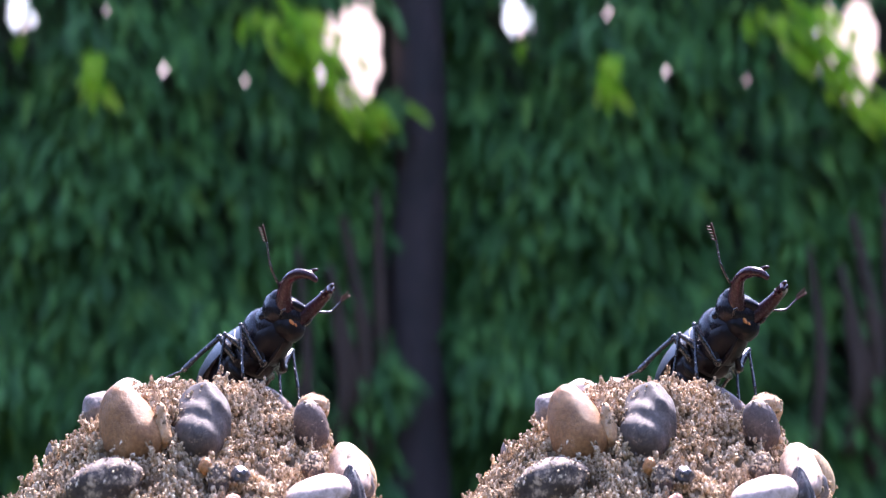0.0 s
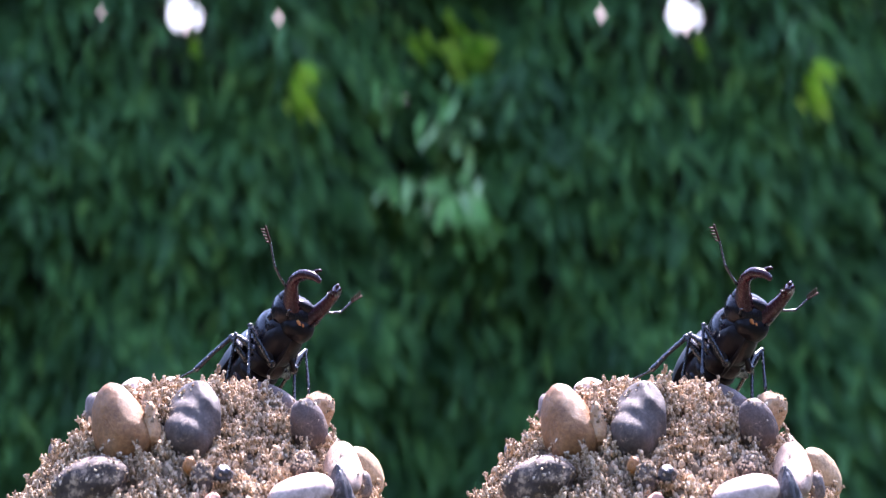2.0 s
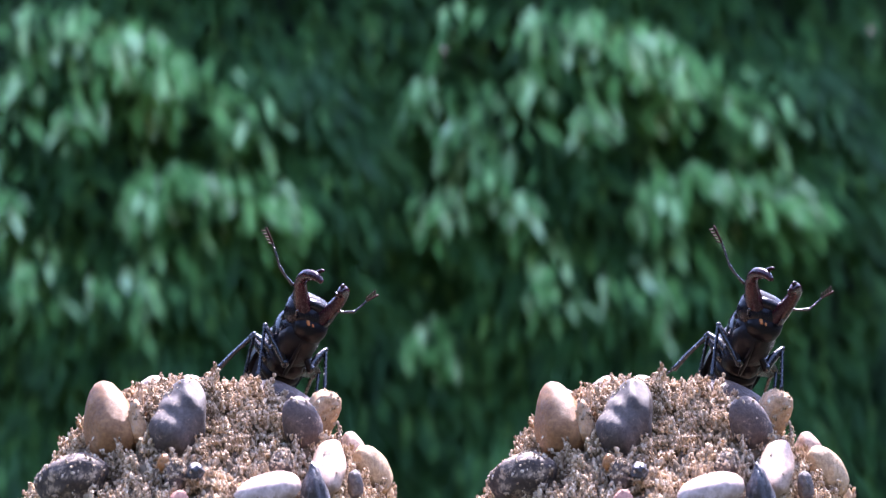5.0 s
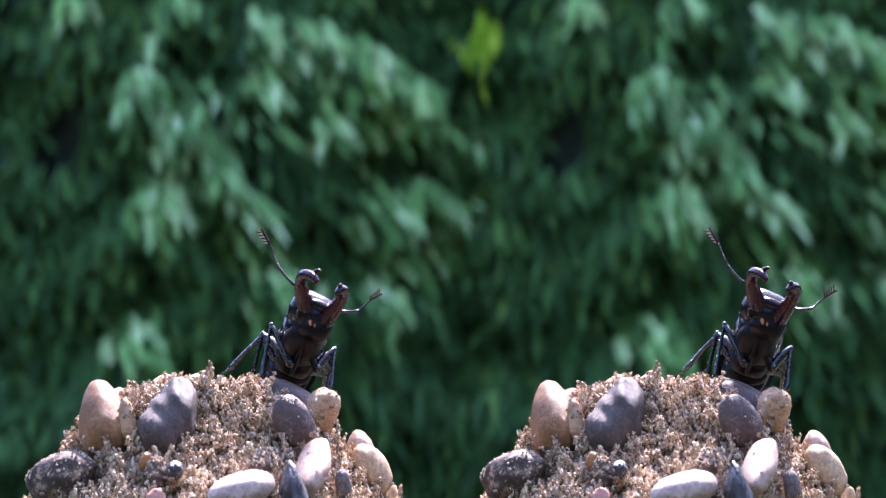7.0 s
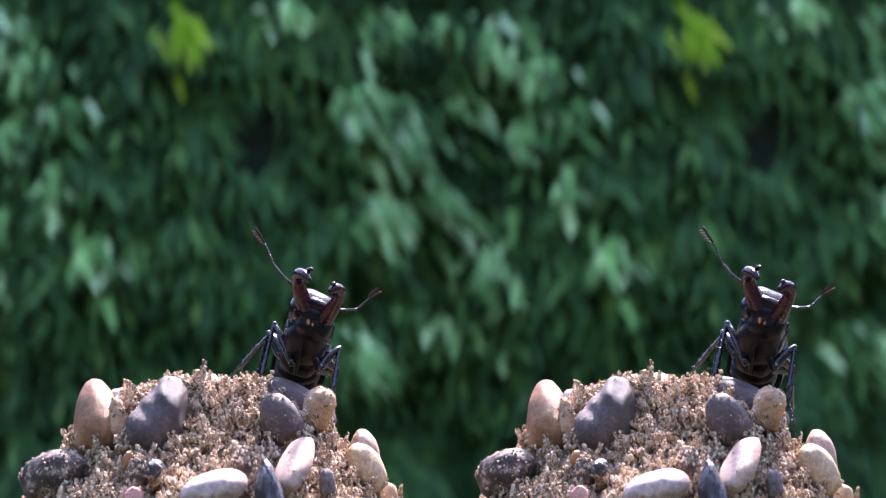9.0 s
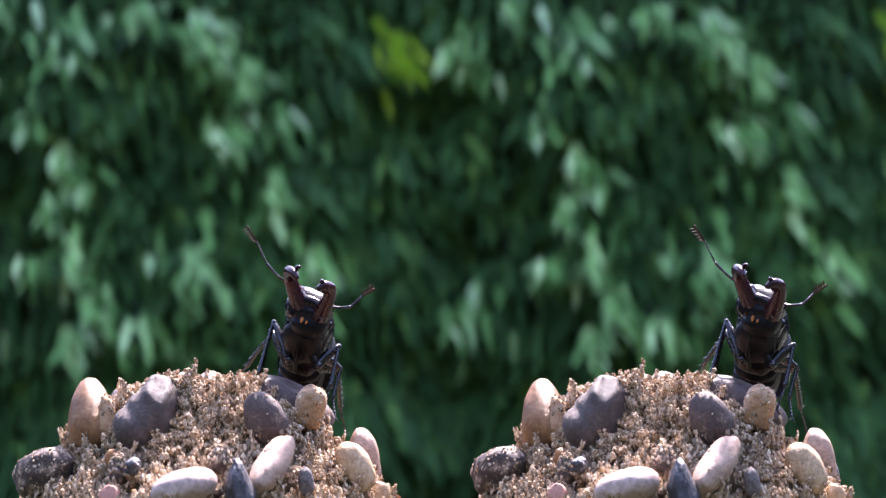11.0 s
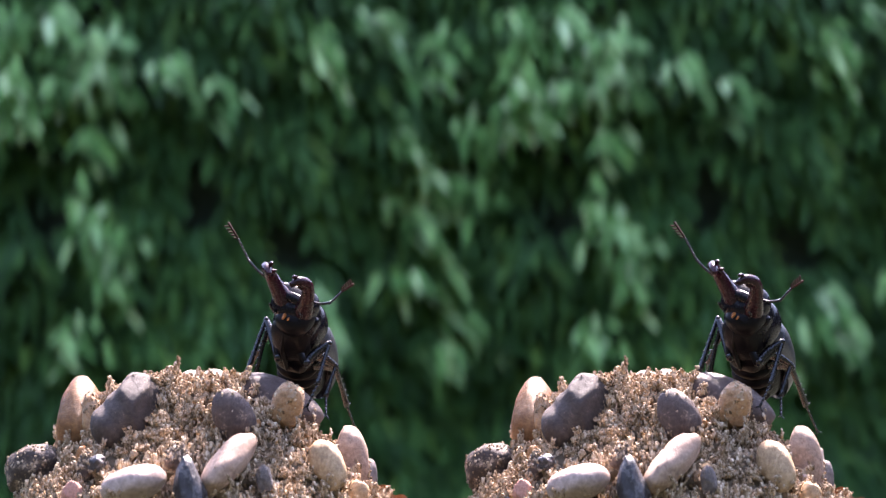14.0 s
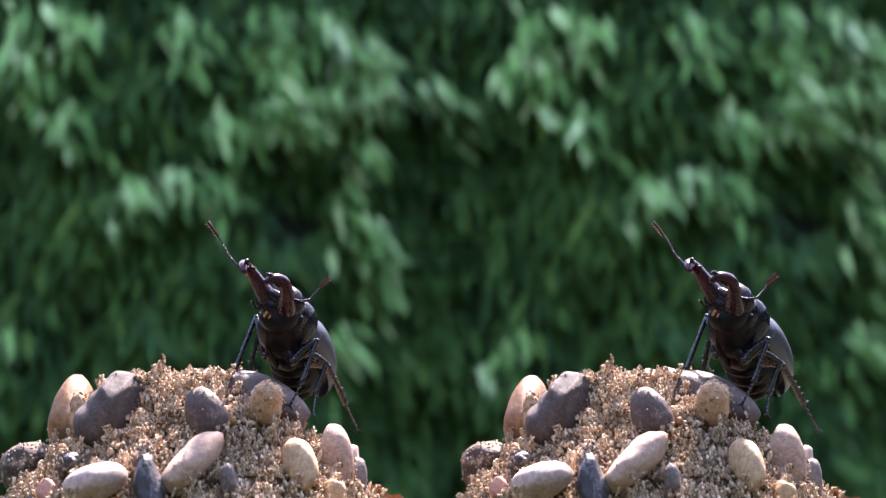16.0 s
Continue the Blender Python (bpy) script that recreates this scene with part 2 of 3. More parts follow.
def tube(points, radii, sides=8, flat=1.0, steps=6):
    """A limb: rings swept along a smooth line through the points, with rounded ends."""
    pts = [Vector(p) for p in points]
    line, rad = [], []
    ext = [2 * pts[0] - pts[1]] + pts + [2 * pts[-1] - pts[-2]]
    for i in range(len(pts) - 1):
        a, b, c, d = ext[i:i + 4]
        for k in range(steps):
            s = k / steps
            line.append(0.5 * ((2 * b) + (c - a) * s + (2 * a - 5 * b + 4 * c - d) * s * s + (3 * b - a - 3 * c + d) * s ** 3))
            rad.append(radii[i] * (1 - s) + radii[i + 1] * s)
    line.append(pts[-1])
    rad.append(radii[-1])
    bm = bmesh.new()
    rings = []
    side = None
    for i, p in enumerate(line):
        d = (line[min(i + 1, len(line) - 1)] - line[max(i - 1, 0)]).normalized()
        if side is None:
            side = d.orthogonal().normalized()
        side = (side - d * side.dot(d)).normalized()
        up = d.cross(side)
        rings.append([bm.verts.new((p + (side * math.cos(a) + up * math.sin(a) * flat) * rad[i]) * U) for a in [2 * math.pi * k / sides for k in range(sides)]])
    for r0, r1 in zip(rings, rings[1:]):
        for k in range(sides):
            bm.faces.new((r0[k], r0[(k + 1) % sides], r1[(k + 1) % sides], r1[k]))
    for ring, at, way in ((rings[0], line[0], line[0] - line[1]), (rings[-1], line[-1], line[-1] - line[-2])):
        tip = bm.verts.new((at + way.normalized() * 0.6 * rad[0 if ring is rings[0] else -1]) * U)
        for k in range(sides):
            bm.faces.new((ring[k], ring[(k + 1) % sides], tip))
    bmesh.ops.recalc_face_normals(bm, faces=bm.faces)
    return bm


def joined(*parts_bm):
    bm = parts_bm[0]
    for other in parts_bm[1:]:
        me = bpy.data.meshes.new("piece")
        other.to_mesh(me)
        other.free()
        bm.from_mesh(me)
        bpy.data.meshes.remove(me)
    return bm


# ---------------------------------------------------------------- ground, posts and the added unseen hedge
def build_ground():
    bm = bmesh.new()
    bmesh.ops.create_grid(bm, x_segments=60, y_segments=60, size=300)
    for v in bm.verts:
        v.co.z = -0.02 + 0.02 * noise.noise(v.co * 0.3)
    tagged(part("ground", bm, EARTH, None), "dark garden earth with sparse green growth", "ground", kind="structure")


def build_backdrop():
    """An added dense hedge, out of view all round, holds back the low sky light."""
    bm = bmesh.new()
    rings = []
    for i in range(9):
        z = -0.1 + i * 0.95
        rings.append([bm.verts.new(((17 + 0.7 * noise.noise(Vector((k * 0.7, i, 0)))) * math.cos(k * math.pi / 60),
                                    4 + (17 + 0.7 * noise.noise(Vector((k * 0.7, i, 4)))) * math.sin(k * math.pi / 60), z)) for k in range(120)])
    for a, b in zip(rings, rings[1:]):
        for k in range(120):
            bm.faces.new((a[k], a[(k + 1) % 120], b[(k + 1) % 120], b[k]))
    tagged(part("backdrop", bm, CORE, None), "added dark hedge, out of view, blocking low sky light", "hedge", kind="structure")


def build_post(x):
    bm = bmesh.new()
    top, r = ZERO - 548 * U, 335 * U
    prof = [(0, -0.05), (r * 1.02, -0.05), (r * 1.02, 0.4), (r, top - 0.006), (r * 0.95, top), (0.0, top)]
    rings = [[bm.verts.new((rad * math.cos(a) + x, rad * math.sin(a), z)) for a in [2 * math.pi * k / 40 for k in range(40)]] for rad, z in prof[1:5]]
    for a, b in zip(rings, rings[1:]):
        for k in range(40):
            bm.faces.new((a[k], a[(k + 1) % 40], b[(k + 1) % 40], b[k]))
    bm.faces.new(rings[-1])
    tagged(part("post", bm, WOOD, None), "plain round weathered wooden post under the sand", "post", "posts under the mounds")


# ---------------------------------------------------------------- the mound
MID = Vector((-24, 5, 0))
PEAK = Vector((-62, -37, 0))
PROFILE = [(-248, 0), (-252, 70), (-261, 104), (-281, 136), (-312, 174), (-346, 210), (-396, 262), (-448, 310), (-500, 344), (-555, 362)]


def mound_point(run, angle):
    """A point of the sand's surface, run along its profile from 0 at the top to 1 at the foot."""
    s = run * (len(PROFILE) - 1)
    i = min(int(s), len(PROFILE) - 2)
    k = s - i
    z = PROFILE[i][0] * (1 - k) + PROFILE[i + 1][0] * k
    r = PROFILE[i][1] * (1 - k) + PROFILE[i + 1][1] * k
    mid = max(0.0, 1 - abs((-275 - z) / 150)) if z < -275 else max(0.0, 1 + (-275 - z) / 60)
    r *= 1 - 0.42 * mid * max(0, -math.sin(angle)) ** 2.4 + 0.16 * mid * max(0, math.cos(angle + 0.2)) ** 4 + 0.05 * mid * max(0, math.cos(angle - 2.85)) ** 3
    p = Vector((math.cos(angle), math.sin(angle), 0)) * r + PEAK.lerp(MID, min(1, max(0, (-225 - z) / 215)))
    p.z = z
    n1 = noise.noise(Vector((p.x, p.y, p.z)) * 0.012)
    n2 = noise.noise(Vector((p.x, p.y, p.z)) * 0.045 + Vector((9, 2, 4)))
    out = (p - Vector((MID.x, MID.y, -420))).normalized()
    n3 = abs(noise.noise(Vector((p.x, p.y, p.z)) * 0.036 + Vector((1, 8, 3))))
    n4 = abs(noise.noise(Vector((p.x, p.y, p.z)) * 0.085 + Vector((5, 1, 2))))
    return p + out * (10 * n1 + 8 * n2 - 52 * n3 - 34 * n4 + 16)


def mound_normal(run, angle):
    e = 0.004
    a = mound_point(min(run + e, 1), angle) - mound_point(max(run - e, 0.001), angle)
    b = mound_point(run, angle + e) - mound_point(run, angle - e)
    n = b.cross(a)
    n = n.normalized() if n.length > 1e-9 else Vector((0, 0, 1))
    out = mound_point(run, angle) - Vector((MID.x, MID.y, -420))
    return n if n.dot(out) > 0 else -n


def grain_shapes(rng, k=10):
    """Some crumbs of sand: rough little lumps of few faces."""
    shapes = []
    for _ in range(k):
        bm = bmesh.new()
        bmesh.ops.create_icosphere(bm, subdivisions=1, radius=1)
        v = np.array([tuple(x.co) for x in bm.verts])
        f = np.array([[x.index for x in y.verts] for y in bm.faces])
        bm.free()
        v = v * rng.uniform(0.55, 1.45, (len(v), 1))
        shapes.append((v * rng.uniform(0.75, 1.2, 3), f))
    return shapes


def scatter_grains(spots, rng, shapes):
    """One mesh of many crumbs: spots are (place, size, stretch)."""
    vs, fs, base = [], [], 0
    for p, size, tall in spots:
        v, f = shapes[rng.integers(len(shapes))]
        a, b = rng.uniform(0, 2 * math.pi, 2)
        ca, sa = math.cos(a), math.sin(a)
        tilt = rng.normal(0, 0.35)
        ct, st = math.cos(tilt), math.sin(tilt)
        w = v * np.array((size, size, size * tall))
        w = np.stack([w[:, 0] * ct + w[:, 2] * st, w[:, 1], -w[:, 0] * st + w[:, 2] * ct], 1)
        w = np.stack([w[:, 0] * ca - w[:, 1] * sa, w[:, 0] * sa + w[:, 1] * ca, w[:, 2]], 1)
        vs.append((w + np.array(p)) * U)
        fs.append(f + base)
        base += len(v)
    return np.concatenate(vs), np.concatenate(fs)


# place, half sizes, turn (rx, ry, rz), taper, squareness, unevenness, material, what it looks like
PEBBLES = [
    ((-210, -98, -301), (39, 51, 76), (-24, -5, 18), 0.30, 2.15, 0.08, "ORANGE", "smooth orange-brown upright pebble"),
    ((103, -157, -301), (33, 24, 47), (4, -26, 12), 0.16, 2.15, 0.05, "PURPLE", "smooth dark purple pebble with clinging grains"),
    ((119, 4, -275), (80, 43, 32), (27, 26, 27), 0.0, 2.2, 0.07, "PURPLE", "long flat grey-purple pebble"),
    ((162, -64, -284), (26, 25, 37), (8, 14, 13), 0.0, 2.8, 0.14, "TAN", "blocky tan stone coated with sand"),
    ((132, -234, -375), (25, 70, 33), (38, 31, 9), 0.0, 2.2, 0.08, "PINK", "pale pink-white rounded pebble"),
    ((14, -329, -408), (54, 48, 28), (5, -16, -16), 0.0, 2.1, 0.05, "PALE", "smooth pale lilac oval pebble"),
    ((95, -302, -407), (21, 24, 46), (3, -10, 0), 0.5, 2.3, 0.20, "BLACK", "pointed glossy black pebble"),
    ((245, -92, -384), (28, 20, 46), (-14, -26, 13), 0.0, 2.3, 0.08, "BUFF", "flat buff pebble with an amber edge"),
    ((236, 36, -386), (34, 26, 68), (2, -3, 39), 0.06, 2.2, 0.07, "PINK", "large rounded pale buff pebble"),
    ((-272, -150, -393), (60, 42, 40), (0, -20, -30), 0.0, 2.2, 0.10, "SLATE", "dark pebble roughened by clinging sand"),
    ((-192, 50, -274), (30, 31, 30), (0, -12, 0), 0.0, 2.2, 0.12, "GREY", "dark grey rounded pebble"),
    ((-106, 120, -246), (32, 26, 27), (0, 0, 0), 0.05, 2.1, 0.08, "PALE", "pale whitish pebble"),
    ((-48, 92, -249), (30, 28, 32), (0, 5, 0), 0.05, 2.1, 0.08, "PALE", "pale whitish pebble"),
    ((-118, -240, -386), (17, 15, 28), (0, 0, -25), 0.1, 2.2, 0.12, "SLATE", "small dark brown pebble"),
    ((-90, -258, -380), (13, 12, 15), (10, 20, 0), 0.0, 2.6, 0.25, "BLACK", "small glossy black chip"),
    ((52, -254, -368), (18, 15, 23), (0, 15, 0), 0.2, 2.3, 0.2, "SLATE", "small dark angular pebble"),
    ((184, -210, -404), (13, 12, 24), (0, -8, 35), 0.1, 2.2, 0.12, "GREY", "small grey pebble"),
    ((-168, -142, -300), (12, 15, 36), (0, -8, -30), 0.1, 2.5, 0.12, "TAN", "narrow sandy brown stone chip"),
    ((-134, -226, -366), (11, 10, 15), (0, 0, 0), 0.1, 2.4, 0.15, "AMBER", "small amber stone chip"),
    ((280, -36, -432), (18, 16, 26), (0, 10, 40), 0.1, 2.2, 0.1, "BUFF", "small buff pebble"),
    ((238, 98, -424), (24, 26, 50), (0, 10, 0), 0.1, 2.2, 0.1, "GREY", "blue-grey pebble"),
    ((226, 104, -396), (17, 20, 42), (0, 14, 0), 0.1, 2.2, 0.1, "PALE", "pale narrow pebble"),
    ((-258, 74, -364), (17, 20, 36), (0, -14, 0), 0.1, 2.2, 0.1, "GREY", "blue-grey pebble"),
    ((-118, -284, -424), (16, 13, 18), (0, 10, 0), 0.2, 2.4, 0.15, "RED", "small reddish stone chip"),
]
STONES = dict(ORANGE=ORANGE, PURPLE=PURPLE, DUSTY=DUSTY, SLATE=SLATE, BLACK=BLACK, PALE=PALE, PINK=PINK, BUFF=BUFF, TAN=TAN, GREY=GREY, RED=RED, AMBER=AMBER)


def build_mound():
    rng = np.random.default_rng(5)
    thing = empty("sand_mound")
    tagged(thing, "mound of damp coarse sand studded with rounded pebbles", "sand mound", "sand mounds on posts")
    verts, faces = [], []
    n_run, n_ang = 60, 150
    for i in range(n_run + 1):
        for k in range(n_ang):
            verts.append(mound_point(max(i / n_run, 0.002), 2 * math.pi * k / n_ang) * U)
    for i in range(n_run):
        for k in range(n_ang):
            a, b = i * n_ang + k, i * n_ang + (k + 1) % n_ang
            faces.append((a, b, b + n_ang, a + n_ang))
    raw_part("sand_body", verts, faces, CREVICE, thing, "", True)
    shapes = grain_shapes(rng)
    spots = []
    while len(spots) < 20000:                     # the even crust
        run = rng.uniform(0, 0.93)
        ang = rng.uniform(0, 2 * math.pi) if run < 0.35 else rng.uniform(-math.pi - 0.6, 0.6)
        if rng.uniform() > 0.25 + run:
            continue
        p = mound_point(run, ang)
        spots.append((p + mound_normal(run, ang) * rng.uniform(-1, 3), rng.uniform(1.8, 3.6), rng.uniform(0.9, 2.0)))
    while len(spots) < 84000:                     # crumbly little towers
        run = rng.uniform(0, 0.9)
        ang = rng.uniform(0, 2 * math.pi) if run < 0.35 else rng.uniform(-math.pi - 0.6, 0.6)
        if rng.uniform() > 0.25 + run:
            continue
        p, nrm = mound_point(run, ang), mound_normal(run, ang)
        crest = noise.noise(p * 0.042 + Vector((3, 3, 3)))
        if crest < -0.1:
            continue
        tall = rng.uniform(7, 16) + (26 + 34 * min(1, 2.5 * run)) * max(crest, 0) * rng.uniform() ** 0.6
        wide = rng.uniform(3.0, 6.2)
        lean = (nrm * rng.uniform(0.4, 1.0) + Vector((rng.normal(0, 0.12), rng.normal(0, 0.12), 1.2))).normalized()
        spots.append((p + lean * tall * 0.35, wide * 0.8, tall * 0.5 / wide))
        for k in range(int(10 + tall * 1.2)):
            h = rng.uniform(0, 1)
            q = p + lean * tall * h + Vector(rng.normal(0, wide * (1 - 0.5 * h) * 0.75, 3))
            spots.append((q, rng.uniform(1.2, 2.7), rng.uniform(0.9, 1.9)))
    raw_part("sand_crust", *scatter_grains(spots, rng, shapes), SAND, thing, "", False, "stuff")
    clinging = []
    for i, (at, size, turn, taper, square, lump, mat, label) in enumerate(PEBBLES):
        bm = ball(at, size, None, turn, taper, square, lump, i + 3, cuts={"PALE": 0, "GREY": 1, "SLATE": 0, "ORANGE": 1, "PURPLE": 1}.get(mat, 2))
        how = {"DUSTY": 150, "SLATE": 240, "TAN": 130, "PURPLE": 26, "PINK": 12, "BUFF": 14}.get(mat, 2)
        vs = list(bm.verts)
        for _ in range(how):
            v = vs[rng.integers(len(vs))]
            p = v.co / U
            if p.z > at[2] - 0.2 * size[2] and rng.uniform() < 0.4 + 0.6 * (mat in ("DUSTY", "SLATE", "TAN")):
                clinging.append((p, rng.uniform(1.2, 2.9), rng.uniform(0.8, 1.5)))
        for _ in range(int(size[0] * 0.9)):         # sand heaped against its foot
            v = vs[rng.integers(len(vs))]
            p = v.co / U
            if p.z < at[2] - 0.25 * size[2] and p.y < at[1] + 20:
                for _ in range(5):
                    clinging.append((p + Vector(rng.normal(0, 3.5, 3)), rng.uniform(1.4, 3.0), rng.uniform(0.9, 1.8)))
        part("pebble", bm, STONES[mat], thing, label)
    bm = ball((-92, -133, -294), (44, 60, 67), None, (18, 12, 14), 0.10, 2.2, 0.10, 21, 5, 1.5, 0,
              [((0.15, -0.35, 1), 0.78), ((0.85, -0.45, 0.35), 0.74), ((-0.9, 0.1, 0.5), 0.84)])
    bm = joined(bm, ball((-117, -164, -321), (31, 43, 41), None, (30, -20, 12), 0.0, 2.2, 0.06, 23, 5, 1.4), ball((-102, -146, -308), (37, 50, 50), None, (26, -6, 12), 0.05, 2.3, 0.08, 29, 5, 1.4))
    for v in random.Random(4).sample(list(bm.verts), 170):
        if v.co.z / U > -296 and v.normal.z > 0.1 and v.co.y / U > -165:
            clinging.append((v.co / U, rng.uniform(1.5, 3.2), rng.uniform(0.8, 1.4)))
    boulder = part("pebble", bm, DUSTY, thing, "large grey-purple angular pebble dusted with sand")
    skin = boulder.modifiers.new("one_skin", "REMESH")
    skin.mode, skin.voxel_size, skin.use_smooth_shade = "VOXEL", 2.6 * U, True
    worn = boulder.modifiers.new("worn", "SMOOTH")
    worn.factor, worn.iterations = 0.5, 22
    raw_part("clinging_sand", *scatter_grains(clinging, rng, shapes), SAND, thing, "", False, "stuff")
    bits = ["BUFF", "GREY", "SLATE", "PINK", "AMBER", "TAN", "RED"]
    for i in range(30):
        run, ang = rng.uniform(0.25, 0.9), rng.uniform(-2.9, 0.2)
        p = mound_point(run, ang)
        s = rng.uniform(4, 9)
        part("gravel_bit", ball(p + mound_normal(run, ang) * 1, (s, s * rng.uniform(0.7, 1), s * rng.uniform(0.8, 1.6)), None, tuple(rng.uniform(-40, 40, 3)), 0.1, 2.5, 0.25, i + 50, 2), STONES[bits[i % 7]], thing)
    return thing


def build_dry_leaf(parent):
    """A curled dead leaf caught at the foot of the mound."""
    verts, faces = [], []
    for side in (0, 1):
        for i in range(15):
            for k in range(9):
                s, w = i / 14, k / 8 - 0.5
                width = 46 * math.sin(math.pi * min(s * 0.85 + 0.12, 1)) + 4
                p = Vector((-40 + 95 * s, w * width + 8 * math.sin(s * 9), 22 * abs(w) * 2 * (0.6 + 0.5 * math.sin(s * 5)) + 6 * math.sin(s * 14 + w * 6) - side * 2.2))
                q = Euler((radians(65), radians(12), radians(28))).to_matrix() @ p
                verts.append((q * 0.85 + Vector((252, 176, -457))) * U)
    m = 15 * 9
    for i in range(14):
        for k in range(8):
            a = i * 9 + k
            faces += [(a, a + 1, a + 10, a + 9), (m + a, m + a + 9, m + a + 10, m + a + 1)]
    raw_part("dry_leaf", verts, faces, DRY, parent, "curled reddish-brown dead leaf", True)


# ---------------------------------------------------------------- the beetle
BASE = Vector((115, 45, -262))


def build_beetle():
    thing = empty("stag_beetle")
    tagged(thing, "black stag beetle rearing up with open maroon jaws", "beetle", "stag beetles on the mounds")
    fwd = Vector((0.21, -0.78, 0.59)).normalized()
    lat = Vector((-0.93, -0.06, 0.34))
    lat = (lat - fwd * lat.dot(fwd)).normalized()
    top = lat.cross(fwd).normalized()
    axes = Matrix((lat, fwd, top)).transposed()      # columns: sideways, forward, dorsal
    hub = Vector((133, 62, -158)) - BASE

    def at(x, y, z):
        return hub + lat * x + fwd * y + top * z

    def rel(*p):
        return Vector(p) - BASE

    # abdomen, wing cases, thorax, head
    part("abdomen", ball(at(0, -72, -6), (43, 92, 48), axes, lump=0.04, seed=2), BELLY, thing, "dark brown segmented underside")
    for s in (-1, 1):
        bm = ball(at(0, -82, 10), (52, 106, 56), axes, square=2.2)
        geom = bm.verts[:] + bm.edges[:] + bm.faces[:]
        bmesh.ops.bisect_plane(bm, geom=geom, plane_co=(at(s * 0.7, 0, 0)) * U, plane_no=lat * -s, clear_outer=True)
        geom = bm.verts[:] + bm.edges[:] + bm.faces[:]
        bmesh.ops.bisect_plane(bm, geom=geom, plane_co=at(0, 0, 0) * U, plane_no=-top, clear_outer=True)
        part("wing_case", bm, WING, thing, "glossy black wing case")
    for k in range(5):
        y = -30 - k * 24
        w = 40 * math.sqrt(max(0.05, 1 - ((y + 66) / 86) ** 2))
        part("belly_plate", ball(at(0, y, -20 - 2 * k), (w, 14, 38 * w / 40), axes, square=2.3, detail=3), BELLY, thing)
    part("thorax", ball(at(0, 16, 2), (44, 42, 50), axes, square=2.5, lump=0.03, seed=4), SHELL, thing, "broad black collar shield")
    part("breast", ball(at(0, 22, -18), (38, 56, 44), axes, square=2.3, lump=0.05, seed=6), BELLY, thing)
    part("collar_rim", ball(at(0, -20, 2), (46, 3.5, 53), axes, square=2.4), LIMB, thing, "raised rear rim of the collar")
    part("neck", ball(at(0, 44, -4), (40, 34, 42), axes, square=2.5), SHELL, thing)
    part("cheek", ball(rel(130, -6, -92), (15, 18, 22), None, square=2.3), SHELL, thing)
    part("cheek", ball(rel(174, -6, -122), (12, 16, 15), None, square=2.3), SHELL, thing)
    part("breast_plate", ball(at(0, -22, -40), (33, 24, 20), axes, square=2.6, lump=0.06, seed=12), BELLY, thing, "ridged plate between the legs")
    part("breast_keel", tube([at(0, 62, -52), at(1, 30, -64), at(0, 0, -62), at(-1, -28, -62)], [2, 4, 5, 3], 8), BELLY, thing)
    cheek = Vector((-0.86, -0.06, 0.50))
    cheek = (cheek - fwd * cheek.dot(fwd)).normalized()
    skull = Matrix((cheek, fwd, cheek.cross(fwd))).transposed()
    part("head", ball(rel(147, 0, -110), (42, 28, 36), skull, square=2.6, lump=0.04, seed=8), SHELL, thing, "wide flat black head")
    part("brow", ball(rel(157, -24, -104), (26, 13, 10), skull, square=2.6, lump=0.04, seed=9), SHELL, thing, "polished raised brow between the jaws")
    part("throat", ball(rel(150, -6, -134), (33, 25, 33), skull, square=2.3, lump=0.05, seed=14), BELLY, thing)
    part("chin", ball(at(0, 66, -18), (30, 24, 18), axes, square=2.4), BELLY, thing)
    part("mouth_brush", joined(tube([at(2, 80, -28), at(3, 90, -34), at(1, 95, -46)], [4.5, 4.2, 2], 6), tube([at(-5, 80, -28), at(-6, 89, -35), at(-7, 93, -45)], [3.5, 3.2, 1.5], 6)), BRUSH, thing, "orange feathery mouth bristles")
    for s in (-1, 1):
        part("eye", ball(at(s * 37, 58, -6), (7, 9, 9), axes, detail=3), SHELL, thing, "small bulging black eye")
        part("palp", tube([at(s * 16, 82, -26), at(s * 26, 93, -34), at(s * 30, 104, -34), at(s * 29, 111, -37)], [2.4, 2.2, 2.6, 2.0], 6), LIMB, thing, "short jointed feeler")
    # jaws
    part("jaw", joined(tube([rel(138, -14, -110), rel(128, -32, -84), rel(123, -54, -61), rel(127, -82, -51), rel(139, -104, -56), rel(147, -114, -66)], [20, 14, 10.5, 9.5, 8, 4.5], 12),
                       tube([rel(141, -98, -50), rel(148, -107, -46), rel(152, -111, -47)], [5, 3.5, 2], 8)), JAW, thing, "curved dark maroon jaw with a forked tip")
    part("jaw", joined(tube([rel(164, -10, -128), rel(181, -34, -110), rel(193, -54, -92), rel(197, -72, -80), rel(190, -91, -77), rel(181, -102, -84)], [20, 14, 11, 10, 8.5, 4.5], 12),
                       tube([rel(188, -90, -75), rel(188, -101, -70), rel(185, -106, -72)], [5, 3.5, 2], 8)), JAW, thing, "curved dark maroon jaw with a forked tip")
    for s, root in ((1, rel(129, -62, -56)), (-1, rel(190, -64, -88))):
        part("jaw_tooth", tube([root, root + lat * -7 * s + fwd * 6 + Vector((0, -4, -2)), root + lat * -11 * s + fwd * 9], [5, 3.4, 1], 8), JAW, thing, "blunt inner tooth of the jaw")
